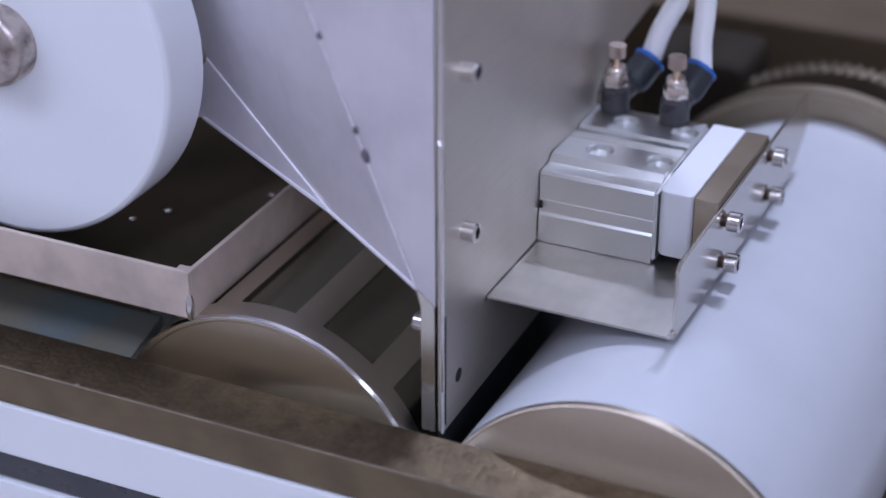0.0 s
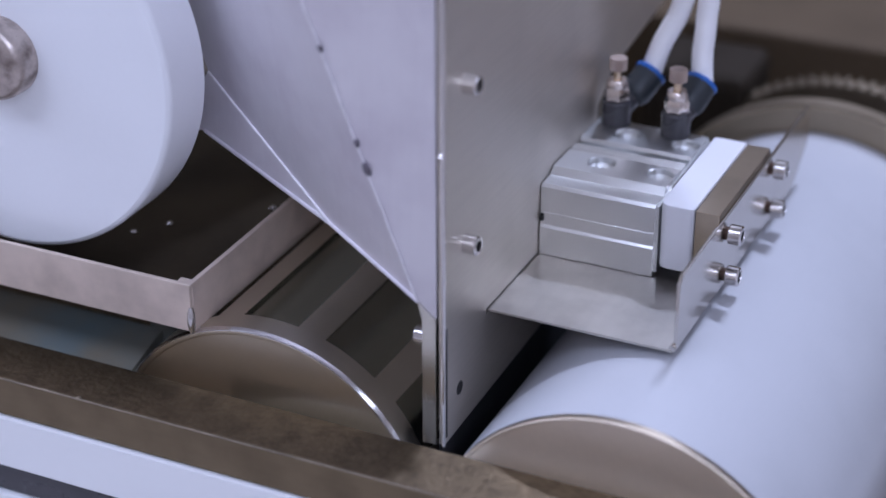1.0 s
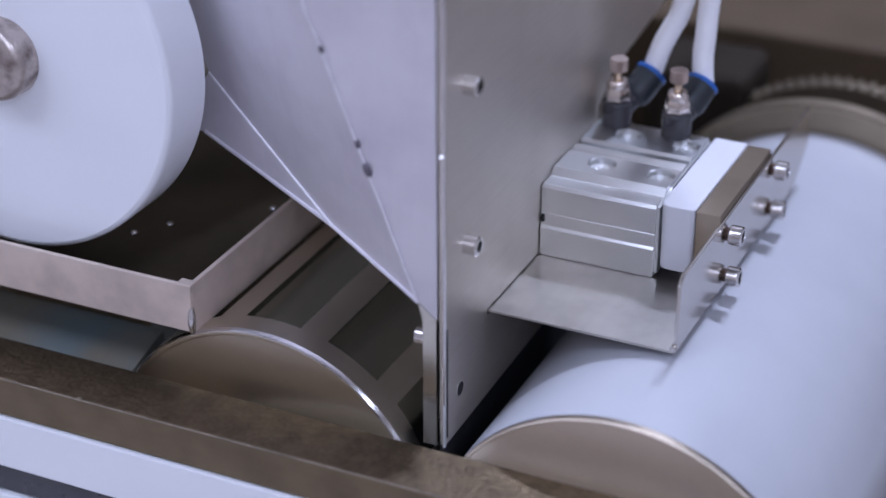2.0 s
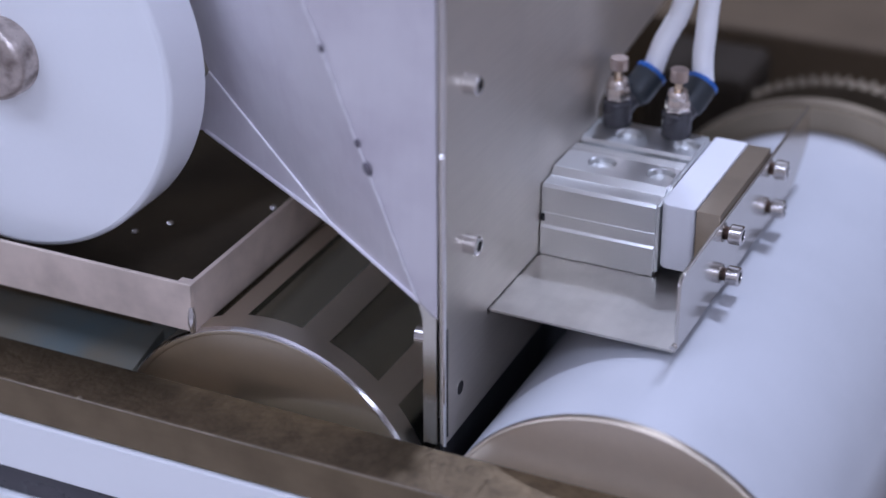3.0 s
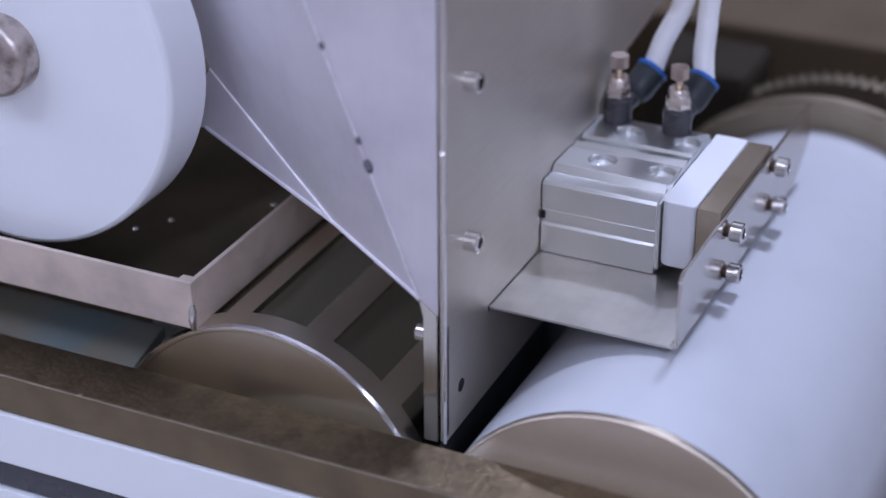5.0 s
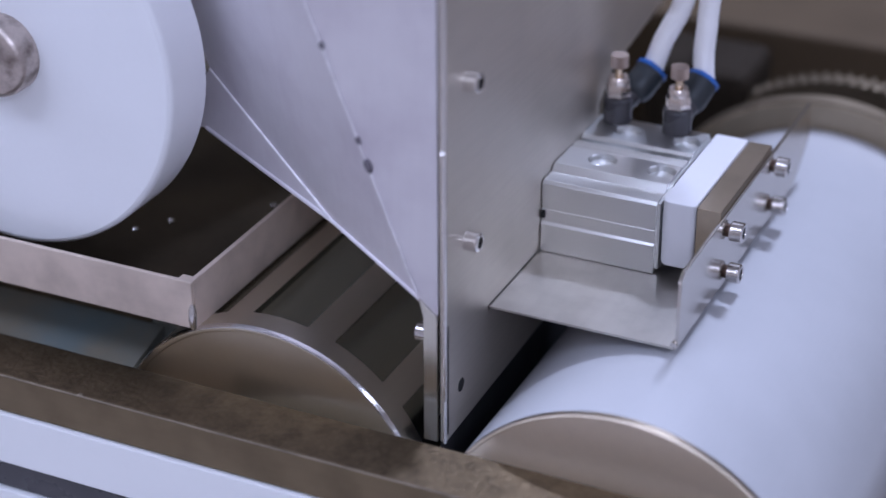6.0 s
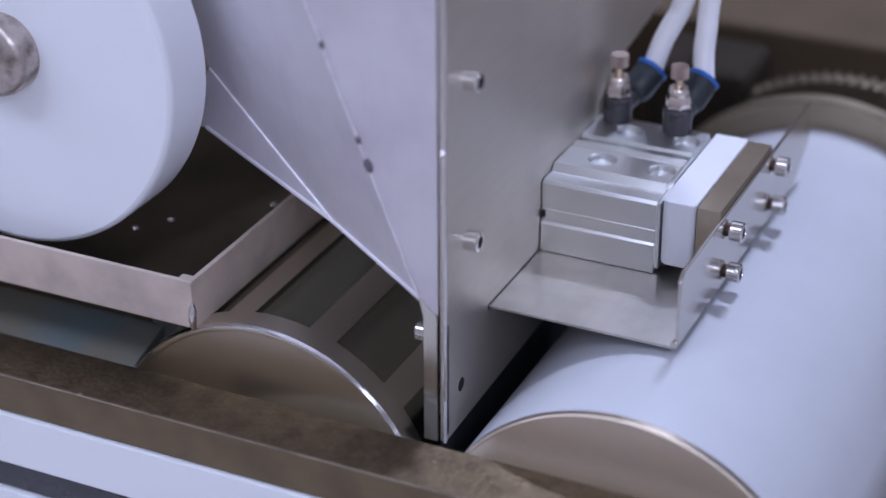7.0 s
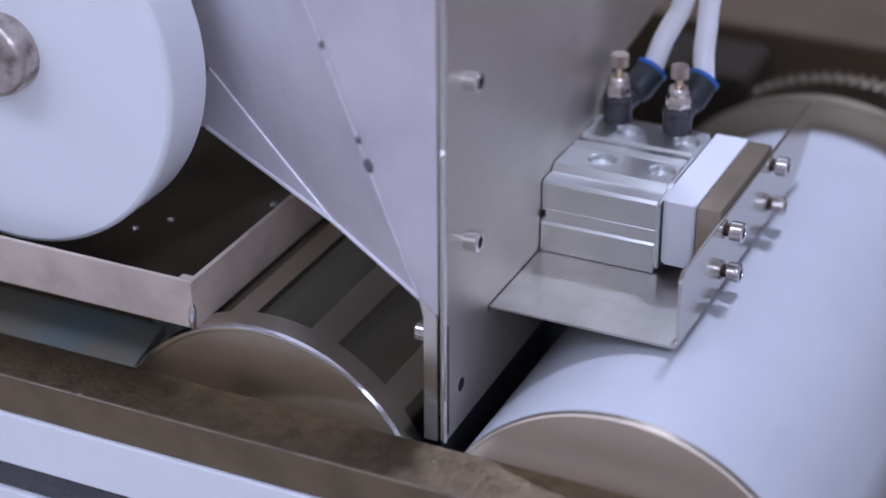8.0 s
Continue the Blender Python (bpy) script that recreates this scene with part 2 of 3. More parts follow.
def cap_screw(at, radius=0.0038, length=0.0075, group=""):
    """A socket head cap screw whose head points along +x from its seat."""
    screw = thing("cap_screw", "stainless socket head cap screw seated in steel", "screw", at, group)
    b = 0.0005
    part("head", turned([(0, 0), (radius, 0), (radius, length - b), (radius - b, length), (radius * 0.62, length), (radius * 0.60, length - 0.0005)], "x", 28), STEEL_BOLT, screw)
    part("socket", turned([(radius * 0.60, length - 0.0005), (radius * 0.56, length - 0.003), (0, length - 0.0034)], "x", 6), DARK_RECESS, screw, "dark hexagon socket")
    return screw


# ---- the workshop round the machine ----
def room():
    X0, X1, Y0, Y1 = -3.2, 3.2, -3.0, 3.4
    w = 0.12
    tagged(part("floor", box(X0, X1, Y0, Y1, FLOOR - 0.1, FLOOR), ROOM_FLOOR), "pale grey epoxy workshop floor under the machine", "floor", kind="structure")
    tagged(part("ceiling", box(X0, X1, Y0, Y1, CEIL, CEIL + 0.1), ROOM_CEIL), "plain pale workshop ceiling", "ceiling", kind="structure")
    for name, b in (("wall_north", (X0 - w, X1 + w, Y1, Y1 + w)), ("wall_south", (X0 - w, X1 + w, Y0 - w, Y0)), ("wall_west", (X0 - w, X0, Y0, Y1)), ("wall_east", (X1, X1 + w, Y0, Y1))):
        tagged(part(name, box(*b, FLOOR, CEIL), ROOM_DARK if name == "wall_north" else ROOM_WALL), "plain warm workshop wall", "wall", kind="structure")
    for x, y, w_, h_, _ in UNSEEN_LAMPS:
        lamp = thing("unseen_lamp", "white housing of an unseen, assumed ceiling lamp", "lamp", pose(x, y, CEIL), "ceiling lamps")
        part("housing", box(-w_ / 2 - 0.04, w_ / 2 + 0.04, -h_ / 2 - 0.04, h_ / 2 + 0.04, -0.05, 0, 0.008), LAMP_HOUSING, lamp)


room()


# ---- the machine bed ----
LEFT_AT, LEFT_R = (-0.0719, -0.0402), 0.0672
RIGHT_AT, RIGHT_R = (0.0714, -0.0481), 0.0737
DRUM_Y0, DRUM_Y1 = -0.010, 0.255
POCKETS = 12


def machine_bed():
    bed = thing("machine_bed", "brown steel bed of the machine under the rollers", "machine")
    part("deck", box(-0.6, 0.26, -0.02, 0.62, -0.175, -0.160, 0.002), BROWN_BOX, bed)
    part("base_cabinet", box(-0.62, 0.28, -0.02, 0.66, FLOOR, -0.175, 0.004), STEEL_FRAME, bed)
    part("end_frame", box(-0.6, -0.142, 0.022, 0.06, -0.160, 0.018, 0.003), STEEL_RAIL_FACE, bed)
    part("rear_frame", box(-0.6, 0.17, 0.37, 0.72, -0.160, 0.022, 0.003), REAR_BROWN, bed, "brown painted rear frame")
    part("guard", prism([(-0.012, -0.018), (-0.012, -0.013), (0.022, -0.004), (0.022, -0.009)], -0.56, -0.1358, "x"), GUARD_BROWN, bed, "brown guard plate with a teal reflection in its colour")
    part("guard_end_plate", prism([(-0.1415, -0.020), (-0.1375, -0.020), (-0.1338, -0.010), (-0.1298, -0.003), (-0.1243, 0.004), (-0.1190, 0.010), (-0.1190, 0.0205), (-0.1415, 0.0205)], 0.0223, 0.0245, "y"), GUARD_BROWN, bed, "brown guard end plate, teal reflection in its colour")
    # added out of sight: keeps the back lamp off the forming roller
    part("light_block_sheet", box(-0.0990, -0.0035, 0.170, 0.174, -0.160, 0.3005), SHEET_BROWN, bed, "unseen brown sheet added behind the hopper to block light")
    # added block that stands in for the dark gap
    part("dark_gap_block", box(-0.030, 0.0225, 0.285, 0.335, -0.160, 0.030, 0.006), DARK_BOX, bed, "near-black block standing in for the dark gap")


machine_bed()


def front_rail():
    rail = thing("front_rail", "brown speckled steel rail in front of the rollers", "rail")
    part("bar", prism([(-0.0416, -0.0157), (-0.0416, 0.0004), (-0.016, 0.0004), (-0.016, -0.0157)], -0.5, 0.5, "x", 0.0006), STEEL_RAIL, rail)
    part("front_face", box(-0.5, 0.5, -0.0425, -0.0417, -0.0157, 0.0000, 0.0002), STEEL_RAIL_FACE, rail, "satin brown front face")
    # the edge highlight is a pale bead laid along the rail
    part("edge_glint", swept([(x / 10, -0.0420, 0.0001 + 0.0001 * math.sin(x * 2.1)) for x in range(-5, 6)], 0.00042, 8), GLINT_AND_WEAR, rail, "lighter bead for the rail's edge highlight")
    part("inner_face", prism([(-0.5, -0.12), (-0.5, -0.014), (-0.090, -0.0115), (-0.076, -0.0074), (-0.058, -0.0022), (-0.045, -0.0008), (0.5, -0.0008), (0.5, -0.12)], -0.0158, -0.0148, "y", 0.0002), PANEL_WHITE, rail, "white inner plate")
    part("edge_nick", turned([(0, 0), (0.0011, 0.0001), (0.0008, 0.0003), (0, 0.0004)], "z", 12), GLINT_AND_WEAR, rail, "bright worn nick", pose(-0.1328, -0.0412, 0.0003))
    # linings out of sight, added to lighten what the roller ends mirror
    part("added_lining", box(-0.088, 0.5, -0.0160, -0.01584, -0.12, -0.0008), SHEET_BROWN, rail, "unseen brown lining mirrored in the roller ends")
    part("added_end_lining", box(-0.5, -0.0885, -0.0160, -0.01584, -0.12, -0.0008), STEEL_TRAY, rail, "unseen satin lining that lightens the mirrored end face")
    part("front_panel", box(-0.5, 0.5, -0.0440, -0.030, -0.0395, -0.0163, 0.0008), PANEL_WHITE, rail, "glossy white front panel")
    part("gasket", box(-0.5, 0.5, -0.0425, -0.030, -0.052, -0.0398, 0.0008), BLACK_PLASTIC, rail, "black rubber strip")
    part("lower_panel", box(-0.5, 0.5, -0.0445, -0.030, -0.16, -0.0523, 0.0008), PANEL_WHITE, rail, "glossy white lower panel")
    return rail


front_rail()

# ---- rollers ----


def pocket_drum():
    """A steel drum with rows of shallow rectangular pockets let into its skin."""
    drum = thing("forming_roller", "polished steel forming roller with dark rectangular pockets", "roller", pose(LEFT_AT[0], 0, LEFT_AT[1]))
    R, depth = LEFT_R, 0.0014
    pitch = 360 / POCKETS
    marks = []
    for k in range(POCKETS):
        for a in (0, 5, 10, 15, 20):
            marks.append((k * pitch + a, "p" if a < 20 else "l"))
        marks.append((k * pitch + 25, "l"))
    rows = [DRUM_Y0 + 0.0012, 0.0015, 0.250, DRUM_Y1]
    bm = bmesh.new()
    pk = bmesh.new()

    def spot(target, ang, y, r):
        a = radians(ang)
        return target.verts.new((r * math.sin(a), y, r * math.cos(a)))
    n = len(marks)
    for i, (a, kind) in enumerate(marks):
        b = marks[(i + 1) % n][0] + (360 if i == n - 1 else 0)
        for y0, y1 in zip(rows, rows[1:]):
            inside = kind == "p" and y0 == 0.0015
            if not inside:
                bm.faces.new([spot(bm, a, y0, R), spot(bm, b, y0, R), spot(bm, b, y1, R), spot(bm, a, y1, R)])
            elif i < 6:
                r = R - depth
                pk.faces.new([spot(pk, a, y0, r), spot(pk, b, y0, r), spot(pk, b, y1, r), spot(pk, a, y1, r)])
                for y in (y0, y1):
                    pk.faces.new([spot(pk, a, y, R), spot(pk, b, y, R), spot(pk, b, y, r), spot(pk, a, y, r)])
        left, right = kind == "p" and marks[i - 1][1] == "l", kind == "l" and marks[i - 1][1] == "p"
        if (left or right) and i < 6:
            y0, y1, r = 0.0015, 0.250, R - depth
            pk.faces.new([spot(pk, a, y0, R), spot(pk, a, y1, R), spot(pk, a, y1, r), spot(pk, a, y0, r)])
    skin = part("skin", bm, STEEL_DRUM, drum).data
    # true round normals, also beside the pockets' corners
    skin.normals_split_custom_set_from_vertices([Vector((v.co.x, 0, v.co.z)).normalized() for v in skin.vertices])
    first = part("pocket", pk, STEEL_POCKET, drum, "recessed pocket, dark reflection in its colour")
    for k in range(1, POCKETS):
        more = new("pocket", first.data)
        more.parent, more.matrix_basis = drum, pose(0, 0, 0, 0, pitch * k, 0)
        more["label"] = "recessed pocket, dark reflection in its colour"
    part("end_cap", turned([(R, DRUM_Y0 + 0.0012), (R - 0.0004, DRUM_Y0 + 0.0003), (R - 0.0012, DRUM_Y0), (R - 0.0026, DRUM_Y0 + 0.0002), (R - 0.003, DRUM_Y0 + 0.0007), (0.02, DRUM_Y0 + 0.0007), (0.019, DRUM_Y0 - 0.0005), (0, DRUM_Y0 - 0.0005)], "y", 96), STEEL_END, drum, "turned steel end face")
    part("rim", turned([(R + 0.0001, DRUM_Y0 + 0.0016), (R - 0.0001, DRUM_Y0 + 0.0008), (R - 0.0006, DRUM_Y0 - 0.0002), (R - 0.0010, DRUM_Y0 - 0.0002), (R - 0.0013, DRUM_Y0 + 0.0003)], "y", 128), STEEL_BOLT, drum, "bright chamfered rim")
    part("rear_cap", turned([(R, DRUM_Y1), (0, DRUM_Y1)], "y", 96), STEEL_END, drum)
    part("shaft", turned([(0, -0.0105), (0.012, -0.0105), (0.012, 0.36), (0, 0.36)], "y", 32), STEEL_END, drum)
    return drum


def white_drum():
    drum = thing("coated_roller", "white coated roller with bare steel ends", "roller", pose(RIGHT_AT[0], 0, RIGHT_AT[1]))
    R = RIGHT_R
    part("coat", turned([(R - 0.0012, DRUM_Y0 + 0.0032), (R - 0.0003, DRUM_Y0 + 0.0032), (R, DRUM_Y0 + 0.0037), (R, 0.2535), (R - 0.0008, 0.2545), (R - 0.0012, 0.2545)], "y", 128), COAT_WHITE, drum, "smooth white coat")
    part("end_cap", turned([(R - 0.0012, 0.0), (R - 0.0012, DRUM_Y0 + 0.0031), (R - 0.0002, DRUM_Y0 + 0.0030), (R - 0.0002, DRUM_Y0 + 0.0004), (R - 0.0005, DRUM_Y0), (R - 0.0010, DRUM_Y0), (R - 0.0014, DRUM_Y0 + 0.0006), (0.02, DRUM_Y0 + 0.0006), (0.019, DRUM_Y0 - 0.0005), (0, DRUM_Y0 - 0.0005)], "y", 128), ROLLER_END, drum, "faced steel end with reflected light in its base")
    part("edge_ring", turned([(R - 0.0003, DRUM_Y0 + 0.0009), (R, DRUM_Y0 + 0.0010), (R, DRUM_Y0 + 0.0030), (R - 0.0003, DRUM_Y0 + 0.0031)], "y", 128), BRONZE, drum, "dark brown edge ring")
    part("flange", turned([(R - 0.002, 0.2545), (R + 0.0112, 0.2550), (R + 0.0116, 0.2554), (R + 0.0116, 0.256)], "y", 128), GEAR_STEEL, drum, "oiled steel flange")
    # same steel as the face; the rim's upper shadow is in its base
    part("flange_rim", turned([(R + 0.0112, 0.2556), (R + 0.0126, 0.2562), (R + 0.0126, 0.264), (0.02, 0.264)], "y", 128), GEAR_DARK, drum, "flange rim with its upper shadow in the colour")
    teeth = 90
    pts = []
    for k in range(teeth):
        for off, r in ((0.0, 0.0816), (0.30, 0.0816), (0.44, 0.0838), (0.62, 0.0838), (0.76, 0.0816)):
            a = 2 * math.pi * (k + off) / teeth
            pts.append((r * math.sin(a), r * math.cos(a)))
    part("gear", prism(pts, 0.291, 0.300, "y"), GEAR_DARK, drum, "oiled spur gear")
    part("shaft", turned([(0, -0.0105), (0.014, -0.0105), (0.014, 0.36), (0, 0.36)], "y", 32), STEEL_END, drum)
    return drum


forming_roller = pocket_drum()
coated_roller = white_drum()


# ---- white disc at the tray ----
def white_disc():
    disc = thing("white_disc", "large white plastic disc on a steel shaft", "disc", pose(-0.1869, -0.010, 0.1119))
    R = 0.0772
    part("body", turned([(0, 0.010), (R - 0.0022, 0.010), (R - 0.0010, 0.0104), (R - 0.0002, 0.0113), (R, 0.0125), (R, 0.034), (R - 0.0010, 0.0355), (0, 0.0355)], "y", 128), DISC_WHITE, disc)
    part("shaft_end", turned([(0, -0.004), (0.0125, -0.004), (0.0150, -0.002), (0.0155, 0.0), (0.0155, 0.0102), (0, 0.0102)], "y", 48), HUB_STEEL, disc, "worn rounded steel shaft end", pose(0.0046, 0.003, 0.0036))
    part("shaft", turned([(0, 0.0355), (0.012, 0.0355), (0.012, 0.205), (0, 0.205)], "y", 32), STEEL_END, disc)
    return disc


white_disc()


# ---- catch tray ----
def tray():
    t = thing("catch_tray", "satin stainless sheet tray above the forming roller", "tray")
    x1, y0, zt, zb, w = -0.0993, -0.012, 0.0416, 0.0214, 0.0018
    part("front_wall", box(-0.42, x1, y0, y0 + w, zb, zt, 0.0005), STEEL_TRAY, t)
    part("side_wall", box(x1 - w, x1 + 0.0002, y0 + w, 0.30, zb - 0.0006, zt, 0.0004), STEEL_TRAY, t)
    part("corner_weld", swept([(x1 - 0.0004, y0 + 0.0006, zb + 0.0105), (x1 - 0.0003, y0 + 0.0004, zb + 0.008), (x1 - 0.0003, y0 + 0.0003, zb + 0.004), (x1 - 0.0004, y0 + 0.0006, zb + 0.0002)], [0.0007, 0.0015, 0.0017, 0.0012], 12), STEEL_BOLT, t, "polished weld bead")
    part("rim", box(x1 - 0.006, x1 + 0.0004, y0 - 0.0003, y0 + 0.0045, zt - 0.0012, zt + 0.0002, 0.0003), STEEL_TRAY, t)
    part("bottom", box(-0.42, x1 - w, y0 + w, 0.30, zb + 0.001, zb + 0.003), TRAY_DARK, t, "bottom sheet with the tray's inner shade in its colour")
    # added behind the tray to stop lamp light and be mirrored in the roller
    part("unseen_rear_wall", box(-0.42, x1 - w, 0.20, 0.204, zb + 0.003, 0.36), SHEET_BROWN, t, "unseen brown sheet that blocks light and is mirrored")
    for x, y in ((-0.1605, 0.0433), (-0.1512, 0.0558), (-0.1195, 0.0860)):
        part("screw", turned([(0.0014, 0.0), (0.0014, 0.0007), (0.0009, 0.0012), (0, 0.0013)], "z", 16), STEEL_BOLT, t, "tiny bright screw head", pose(x, y, zb + 0.003))
    return t


tray()


# ---- hopper ----
def hopper():
    h = thing("feed_hopper", "brushed stainless feed hopper with welded seam", "hopper")
    # side plate: outline in y, z
    plate = part("side_plate", prism([(0.0, -0.009), (0.0, 0.34), (0.36, 0.34), (0.36, 0.104), (0.165, 0.078), (0.150, 0.068), (0.150, -0.003), (0.085, -0.0064)], -0.0024, 0.0, "x", 0.0004), STEEL_PLATE, h)
    # the bracket's shelf slides through this slot
    cut(plate, box(-0.01, 0.01, 0.0372, 0.0898, 0.0275, 0.0301))
    foot, seam, fold_low, fold_high, tip = (Vector(p) for p in ((-0.0105, 0.0, 0.0499), (-0.1097, 0.0, 0.30), (-0.0544, 0.0183, 0.0625), (-0.1210, 0.045, 0.1022), (-0.1242, 0.045, 0.0766)))
    rise = seam - foot
    part("front_panel", slab([foot, (-0.0032, 0.0, 0.044), (-0.0032, 0.0, 0.30), seam], 0.0015), STEEL_HOPPER, h)
    part("outlet_strip", slab([foot + Vector((0.0002, 0.0004, -0.0003)), (-0.0086, 0.0004, 0.043), (-0.0086, 0.0004, -0.009), (-0.0032, 0.0004, -0.009), (-0.0032, 0.0004, 0.0438)], 0.0012), STRIP_STEEL, h, "narrow polished outlet strip")
    part("weld_dot", swept([(-0.0006, -0.0008, 0.1086), (-0.0006, -0.0010, 0.1094), (-0.0006, -0.0008, 0.1102)], [0.0005, 0.0011, 0.0005], 10), STEEL_BOLT, h, "bright weld dot")
    part("slope_panel", slab([foot, seam, fold_high + rise * 0.85, fold_high, fold_low], 0.0015), STEEL_HOPPER, h)
    part("lower_fold", slab([fold_low, fold_high, tip + Vector((-0.02, 0.005, -0.004)), tip], 0.0015), STEEL_HOPPER, h, "folded lower flange")
    # lid out of sight, added to keep lamp light out of the hopper
    part("unseen_lid", box(-0.135, -0.0026, -0.001, 0.169, 0.3010, 0.3025), STEEL_HOPPER, h)
    # welds along the joints
    out = Vector((0, -0.0004, 0))
    bead = [foot + rise * (k / 60) + out + Vector((0.00012 * math.sin(k * 1.7), -0.0002, 0)) for k in range(61)]
    part("weld_seam", swept(bead, [0.00042 + 0.0001 * math.sin(k * 2.3) for k in range(61)], 8), SEAM_GLINT, h, "thin weld bead with its glint in the colour")
    for f, r in ((0.195, 0.0019), (0.232, 0.0011), (0.365, 0.0010)):
        p = foot + rise * f
        bm = bmesh.new()
        bmesh.ops.create_icosphere(bm, subdivisions=2, radius=1)
        bmesh.ops.transform(bm, verts=bm.verts, matrix=Matrix.Translation(p + out) @ Euler((0, radians(-22), 0)).to_matrix().to_4x4() @ Matrix.Diagonal((r * 0.75, 0.0013, r * 1.6, 1)))
        part("weld_scar", bm, WELD_SCAR, h, "dark burnt weld spot")
    part("fold_edge", swept([fold_low.lerp(fold_high, k / 8) + out for k in range(9)], 0.0005, 8), SEAM_GLINT, h, "fold line highlight as a pale bead")
    part("lower_edge", swept([foot.lerp(fold_low, k / 6) for k in range(7)] + [fold_low.lerp(tip, k / 8) for k in range(1, 9)], 0.0009, 8), STEEL_HOPPER, h)
    part("front_bead", swept([(-0.0004, -0.0002, z) for z in (-0.009, 0.08, 0.10, 0.2, 0.34)], 0.0008, 8), STEEL_BOLT, h, "bright rounded front edge")
    part("edge_joint", box(-0.0002, 0.0003, 0.0010, 0.0018, -0.006, 0.040), DARK_RECESS, h, "dark joint along the edge")
    # added strip: blocks the view through the gap and darkens it
    part("gap_blocker", box(-0.0041, -0.0029, 0.004, 0.240, -0.032, 0.001), GAP_BLACK, h, "added black strip for the shade in the roller gap")
    part("inner_plate", box(-0.0086, -0.0070, 0.0016, 0.150, -0.004, 0.048), STEEL_PLATE, h)
    return h


feed_hopper = hopper()
for y, z in ((0.0175, 0.1295), (0.0178, 0.0672)):
    cap_screw(pose(0, y, z), 0.0036, 0.0054, "hopper screws")
cap_screw(pose(-0.0086, 0.0045, 0.0335, 0, 0, 180), 0.0035, 0.0050, "hopper screws")
empty_hole = thing("screw_hole", "empty dark threaded hole in the hopper plate", "hole", pose(0, 0.0126, 0.0092))
part("bore", turned([(0.0028, 0.00025), (0.0016, 0.00015), (0, 0.00015)], "x", 20), DARK_RECESS, empty_hole)
part("rim", turned([(0.0032, 0.0001), (0.0029, 0.0003), (0.0027, 0.0002)], "x", 20), STEEL_PLATE, empty_hole)


# ---- air cylinder ----
def air_cylinder():
    c = thing("air_cylinder", "silver anodised compact air cylinder on the hopper", "cylinder")
    x0, x1 = 0.0004, 0.0474
    # outline in y, z: stepped front, top slot between two shoulders
    outline = [(0.0874, 0.0296), (0.0874, 0.0414), (0.0883, 0.0424), (0.0883, 0.0476), (0.0886, 0.0479), (0.0883, 0.0482), (0.0883, 0.0586), (0.0895, 0.0598), (0.0975, 0.0598), (0.1002, 0.0625),
               (0.1172, 0.0625), (0.1174, 0.0596), (0.1190, 0.0596), (0.1190, 0.0614), (0.1201, 0.0625), (0.1205, 0.0625), (0.1207, 0.0596), (0.1220, 0.0596), (0.1220, 0.0614), (0.1231, 0.0625), (0.1235, 0.0625), (0.1237, 0.0575), (0.1290, 0.0575), (0.1290, 0.0614), (0.1301, 0.0625),
               (0.1510, 0.0625), (0.1520, 0.0615), (0.1520, 0.0296)]
    body = part("body", prism(outline, x0, x1, "x", 0.00012), ALU, c, smooth=12)
    bores = ((0.0168, 0.1105), (0.0415, 0.1100), (0.0168, 0.1400), (0.0415, 0.1395))
    for x, y in bores:
        tool = turned([(0, -0.0024), (0.0052, -0.0024), (0.0054, -0.0004), (0.0058, 0.0), (0.0078, 0.002), (0, 0.002)], "z", 32)
        bmesh.ops.translate(tool, verts=tool.verts, vec=(x, y, 0.0625))
        cut(body, tool)
    part("end_plate", prism([(0.0895, 0.0310), (0.0895, 0.0590), (0.1000, 0.0598), (0.1045, 0.0612), (0.150, 0.0612), (0.150, 0.0310)], x1, x1 + 0.0012, "x"), ALU, c)
    part("slot_mouth", turned([(0, 0.0), (0.0016, 0.0), (0.0016, 0.0012), (0, 0.0012)], "x", 16), DARK_RECESS, c, at=pose(0.0006, 0.0884, 0.0455))
    return c


air_cylinder()


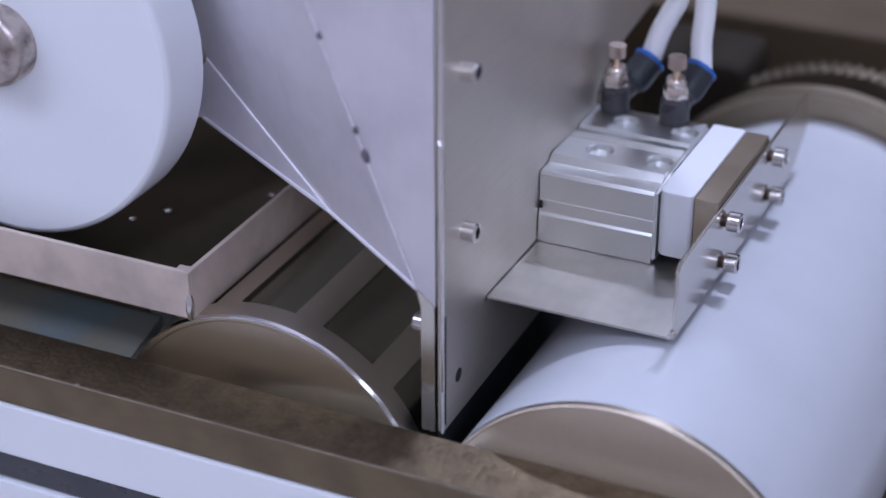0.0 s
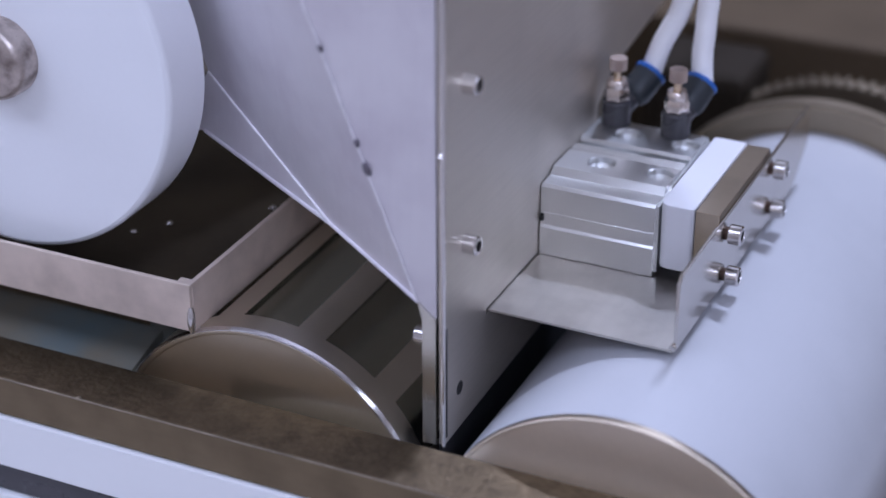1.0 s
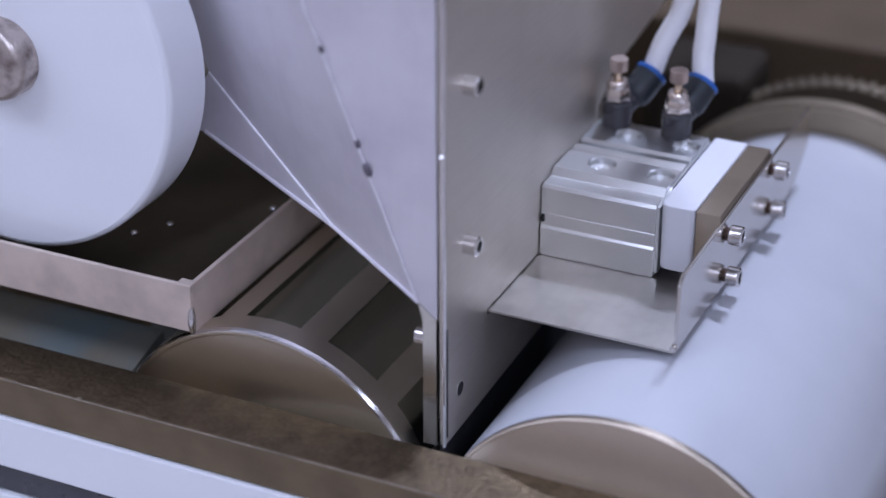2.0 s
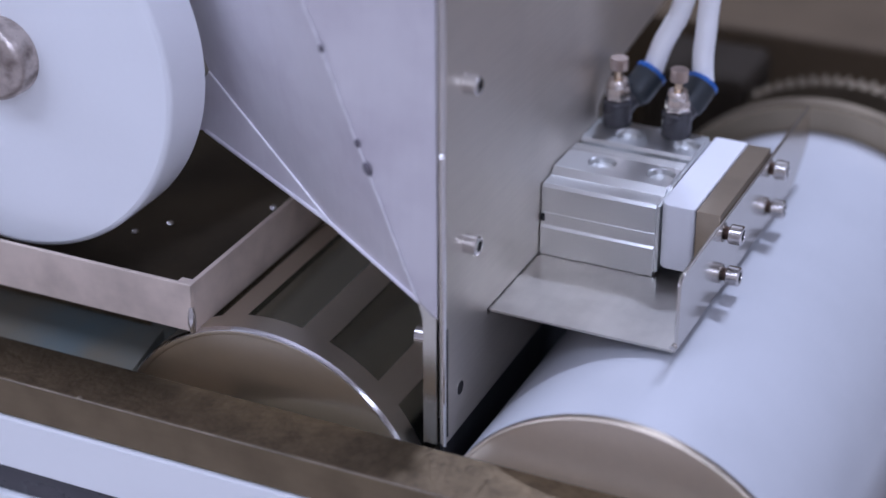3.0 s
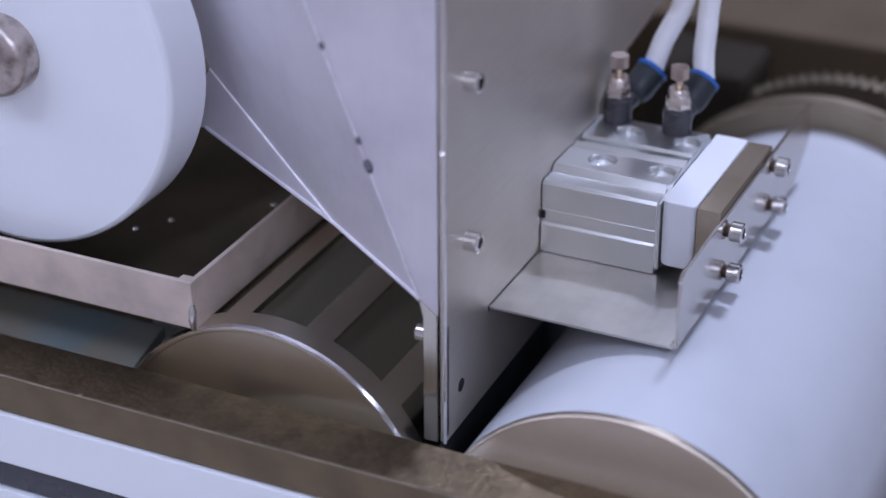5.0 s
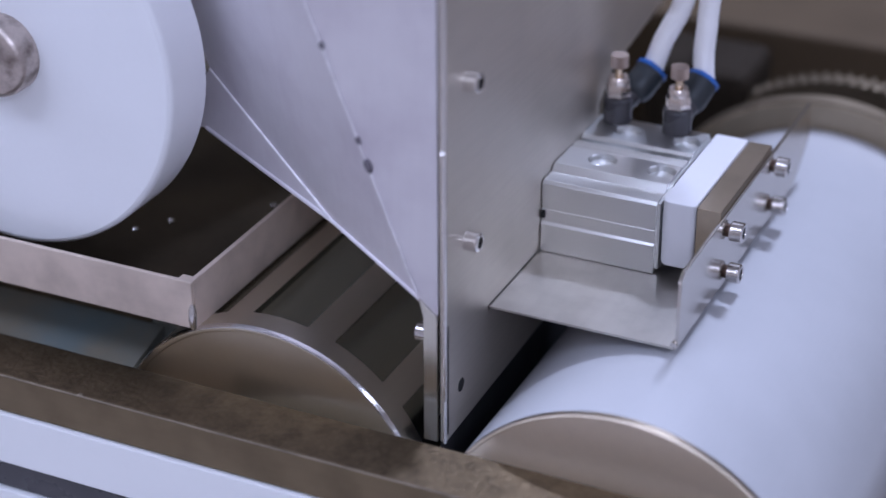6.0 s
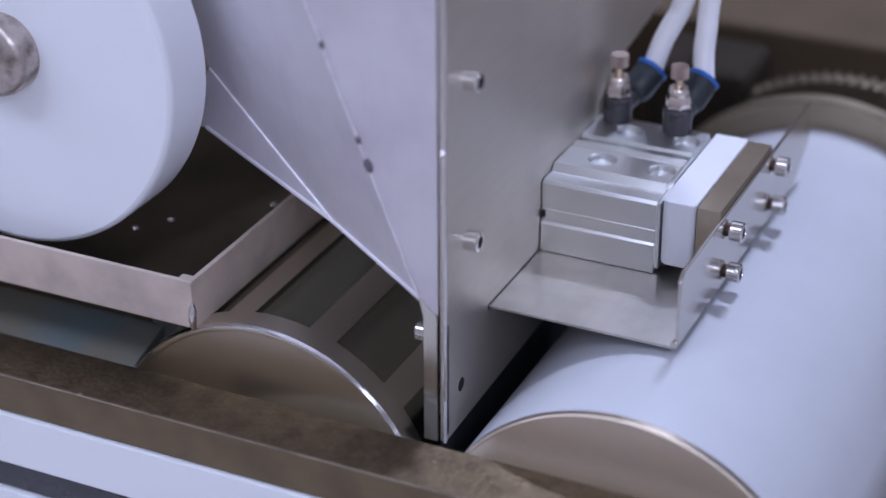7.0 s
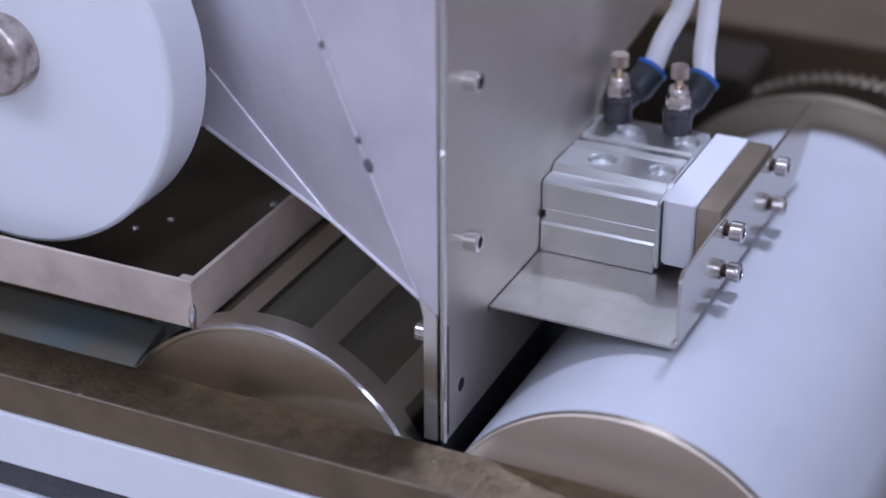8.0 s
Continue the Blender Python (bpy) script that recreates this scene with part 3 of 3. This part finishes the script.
def speed_controller(x, y, lean, middle):
    """A push-in elbow fitting with its flow screw; lean: where its elbow points; middle: the elbow's centre over the foot."""
    f = thing("speed_controller", "air fitting with blue ring, nickel nut and knurled screw", "fitting", pose(x, y, 0.0625), "air fittings")
    part("base", turned([(0, 0), (0.0058, 0), (0.0060, 0.0004), (0.0060, 0.0098), (0.0054, 0.0106), (0, 0.0106)], "z", 32), BLACK_PLASTIC, f, "dark grey plastic body")
    part("nut", turned([(0, 0.0104), (0.0046, 0.0104), (0.0053, 0.0112), (0.0053, 0.0150), (0.0047, 0.0162), (0, 0.0162)], "z", 6), NICKEL, f, "nickel hexagon nut")
    part("lock_nut", turned([(0, 0.0160), (0.0042, 0.0160), (0.0044, 0.0166), (0.0044, 0.0188), (0.0038, 0.0196), (0, 0.0196)], "z", 24), NICKEL, f)
    part("stem", turned([(0, 0.0194), (0.0018, 0.0194), (0.0019, 0.0240), (0, 0.0240)], "z", 20), BRASS, f, "brass needle stem")
    bm = bmesh.new()
    n, pts = 28, []
    for k in range(n):
        for off, r in ((0.0, 0.0034), (0.5, 0.0037)):
            a = 2 * math.pi * (k + off) / n
            pts.append((r * math.cos(a), r * math.sin(a)))
    prism(pts, 0.0238, 0.0288, "z", bm=bm)
    part("knob", bm, BRASS_KNOB, f, "knurled adjusting knob")
    d = Vector(lean)
    c = Vector(middle)
    part("neck", swept([Vector((0, 0, 0.0060)), c * 0.5 + Vector((0, 0, 0.0025)), c - d * 0.002], [0.0050, 0.0050, 0.0046], 20), BLACK_PLASTIC, f, "dark grey plastic neck")
    e = c + d * 0.0052
    barrel = [(-0.0086, 0.0014), (-0.0082, 0.0034), (-0.0072, 0.0051), (-0.0056, 0.0062), (-0.0034, 0.0067), (0.0036, 0.0067), (0.0052, 0.0066)]
    elbow = part("elbow", swept([c + d * h for h, _ in barrel], [r for _, r in barrel], 28), TEAL_PLASTIC, f, "dark teal plastic elbow")
    part("release_ring", swept([e - d * 0.0005, e + d * 0.0002, e + d * 0.0016, e + d * 0.0022], [0.0060, 0.0070, 0.0070, 0.0058], 28), BLUE_PLASTIC, elbow, "blue release ring")
    return f, Vector((x, y, 0.0625)) + e + d * 0.0015


_, end_a = speed_controller(0.0085, 0.1488, Vector((0.33, 0.72, 0.60)).normalized(), (0.0064, 0.0113, 0.0138))
_, end_b = speed_controller(0.0345, 0.1476, Vector((0.26, 0.74, 0.62)).normalized(), (0.0030, 0.0124, 0.0132))


def hose(start, points):
    h = thing("air_hose", "milky white plastic air hose", "hose", None, "air hoses")
    part("tube", swept(bezier([start, *points], 12), 0.0044, 20), HOSE, h)
    return h


hose(end_a, [(0.0193, 0.1695, 0.0907), (0.0221, 0.1730, 0.0981), (0.0248, 0.1760, 0.1058), (0.0300, 0.1800, 0.1320), (0.0315, 0.188, 0.170), (0.030, 0.205, 0.22), (0.02, 0.25, 0.34)])
hose(end_b, [(0.0373, 0.1690, 0.0897), (0.0370, 0.1720, 0.0984), (0.0366, 0.1750, 0.1076), (0.0385, 0.1780, 0.1350), (0.0400, 0.186, 0.172), (0.045, 0.205, 0.22), (0.06, 0.26, 0.34)])



# ---- the pusher: white pad and steel bracket, both keyed ----
def pusher_pad():
    p = thing("pusher_pad", "white nylon end block with rounded edges", "block")
    edge = []
    for cx, cy, r, a0 in ((0.0495, 0.0865, 0.0042, 180), (0.0632, 0.0865, 0.0016, 270), (0.0632, 0.1535, 0.0012, 0), (0.0495, 0.1535, 0.0012, 90)):
        mx, my = cx + (r if cx < 0.055 else -r), cy + (r if cy < 0.1 else -r)
        edge += [(mx + r * math.cos(radians(a0 + 15 * k)), my + r * math.sin(radians(a0 + 15 * k))) for k in range(7)]
    bm = prism(edge, 0.0350, 0.0622, "z", 0.0005)
    part("block", bm, NYLON, p, smooth=20)
    for y in (0.1045, 0.1355):
        part("rod", turned([(0, 0.0006), (0.0046, 0.0006), (0.0048, 0.0), (0.0048, -0.030), (0, -0.030)], "x", 28), STEEL_BOLT, p, "polished piston rod", pose(0.0495, y, 0.0460))
    return p


def pusher_bracket():
    b = thing("pusher_bracket", "bent stainless sheet bracket with four screws", "bracket")
    xs, t = 0.0743, 0.0014
    part("upright", prism([(0.040, 0.0292), (0.040, 0.0555), (0.0440, 0.0585), (0.2060, 0.0590), (0.2080, 0.0420), (0.1900, 0.0300)], xs - t, xs, "x", 0.0003), STEEL_BRACKET, b)
    part("shelf", prism([(-0.0066, 0.0385), (xs - t, 0.0385), (xs - t, 0.150), (0.056, 0.150), (0.056, 0.0985), (0.012, 0.0885), (-0.0066, 0.0885)], 0.0282, 0.0294, "z", 0.0003), SHELF_STEEL, b)
    part("bend", swept([(xs - 0.0014, y, 0.0296) for y in (0.0388, 0.09, 0.150, 0.189)], 0.0014, 12), STEEL_BRACKET, b)
    part("spacer", prism([(0.0880, 0.0360), (0.0880, 0.0612), (0.1540, 0.0612), (0.1540, 0.0360)], 0.0634, xs - t, "x", 0.0003), BRONZE, b, "brown metal spacer block")
    for y, z in ((0.0945, 0.0335), (0.0945, 0.0512), (0.1535, 0.0352), (0.1535, 0.0527)):
        s = part("screw_head", turned([(0.0020, 0.0), (0.0036, 0.0), (0.0039, 0.0004), (0.0039, 0.0047), (0.0034, 0.0052), (0.0024, 0.0052), (0.0023, 0.0048)], "x", 28), STEEL_BOLT, b, "stainless socket head screw", pose(xs + 0.0011, y, z))
        part("socket", turned([(0.0024, 0.0049), (0.0022, 0.0028), (0, 0.0024)], "x", 6), DARK_RECESS, s)
        part("shank", turned([(0, 0.0001), (0.0026, 0.0001), (0.0026, -0.0012), (0, -0.0012)], "x", 20), SHANK_STEEL, s, "screw shank with the shade under the head in its colour")
    return b


pad = pusher_pad()
bracket = pusher_bracket()


# ---- what moves ----
# leaves home, out, still out, home again
STROKES = ((0.533, 0.567, 0.6, 0.633), (1.5, 1.533, 1.567, 1.6), (2.467, 2.5, 2.533, 2.567), (3.433, 3.467, 3.533, 3.567),
           (4.433, 4.467, 4.5, 4.567), (5.4, 5.433, 5.5, 5.533), (6.4, 6.433, 6.5, 6.567), (7.367, 7.4, 7.433, 7.5))


def stroke_rows(reach):
    rows = [(0.0, pose(0, 0, 0))]
    for a, b, c, d in STROKES:
        rows += [(a, pose(0, 0, 0)), (b, pose(reach * 0.97, 0, 0)), (c, pose(reach, 0, 0)), (d, pose(0, 0, 0))]
    return rows + [(8.0, pose(0, 0, 0))]


def turn_rows(at, start, speed):
    return [(0.5 * k, pose(at[0], 0, at[1], 0, start + speed * 0.5 * k, 0)) for k in range(17)]


def motions():
    walk(pad, stroke_rows(0.0036))
    walk(bracket, stroke_rows(0.0066))
    walk(forming_roller, turn_rows(LEFT_AT, -6.5 - 30.6 * 8.0, 30.6))
    walk(coated_roller, turn_rows(RIGHT_AT, 0, -28.0))


motions()
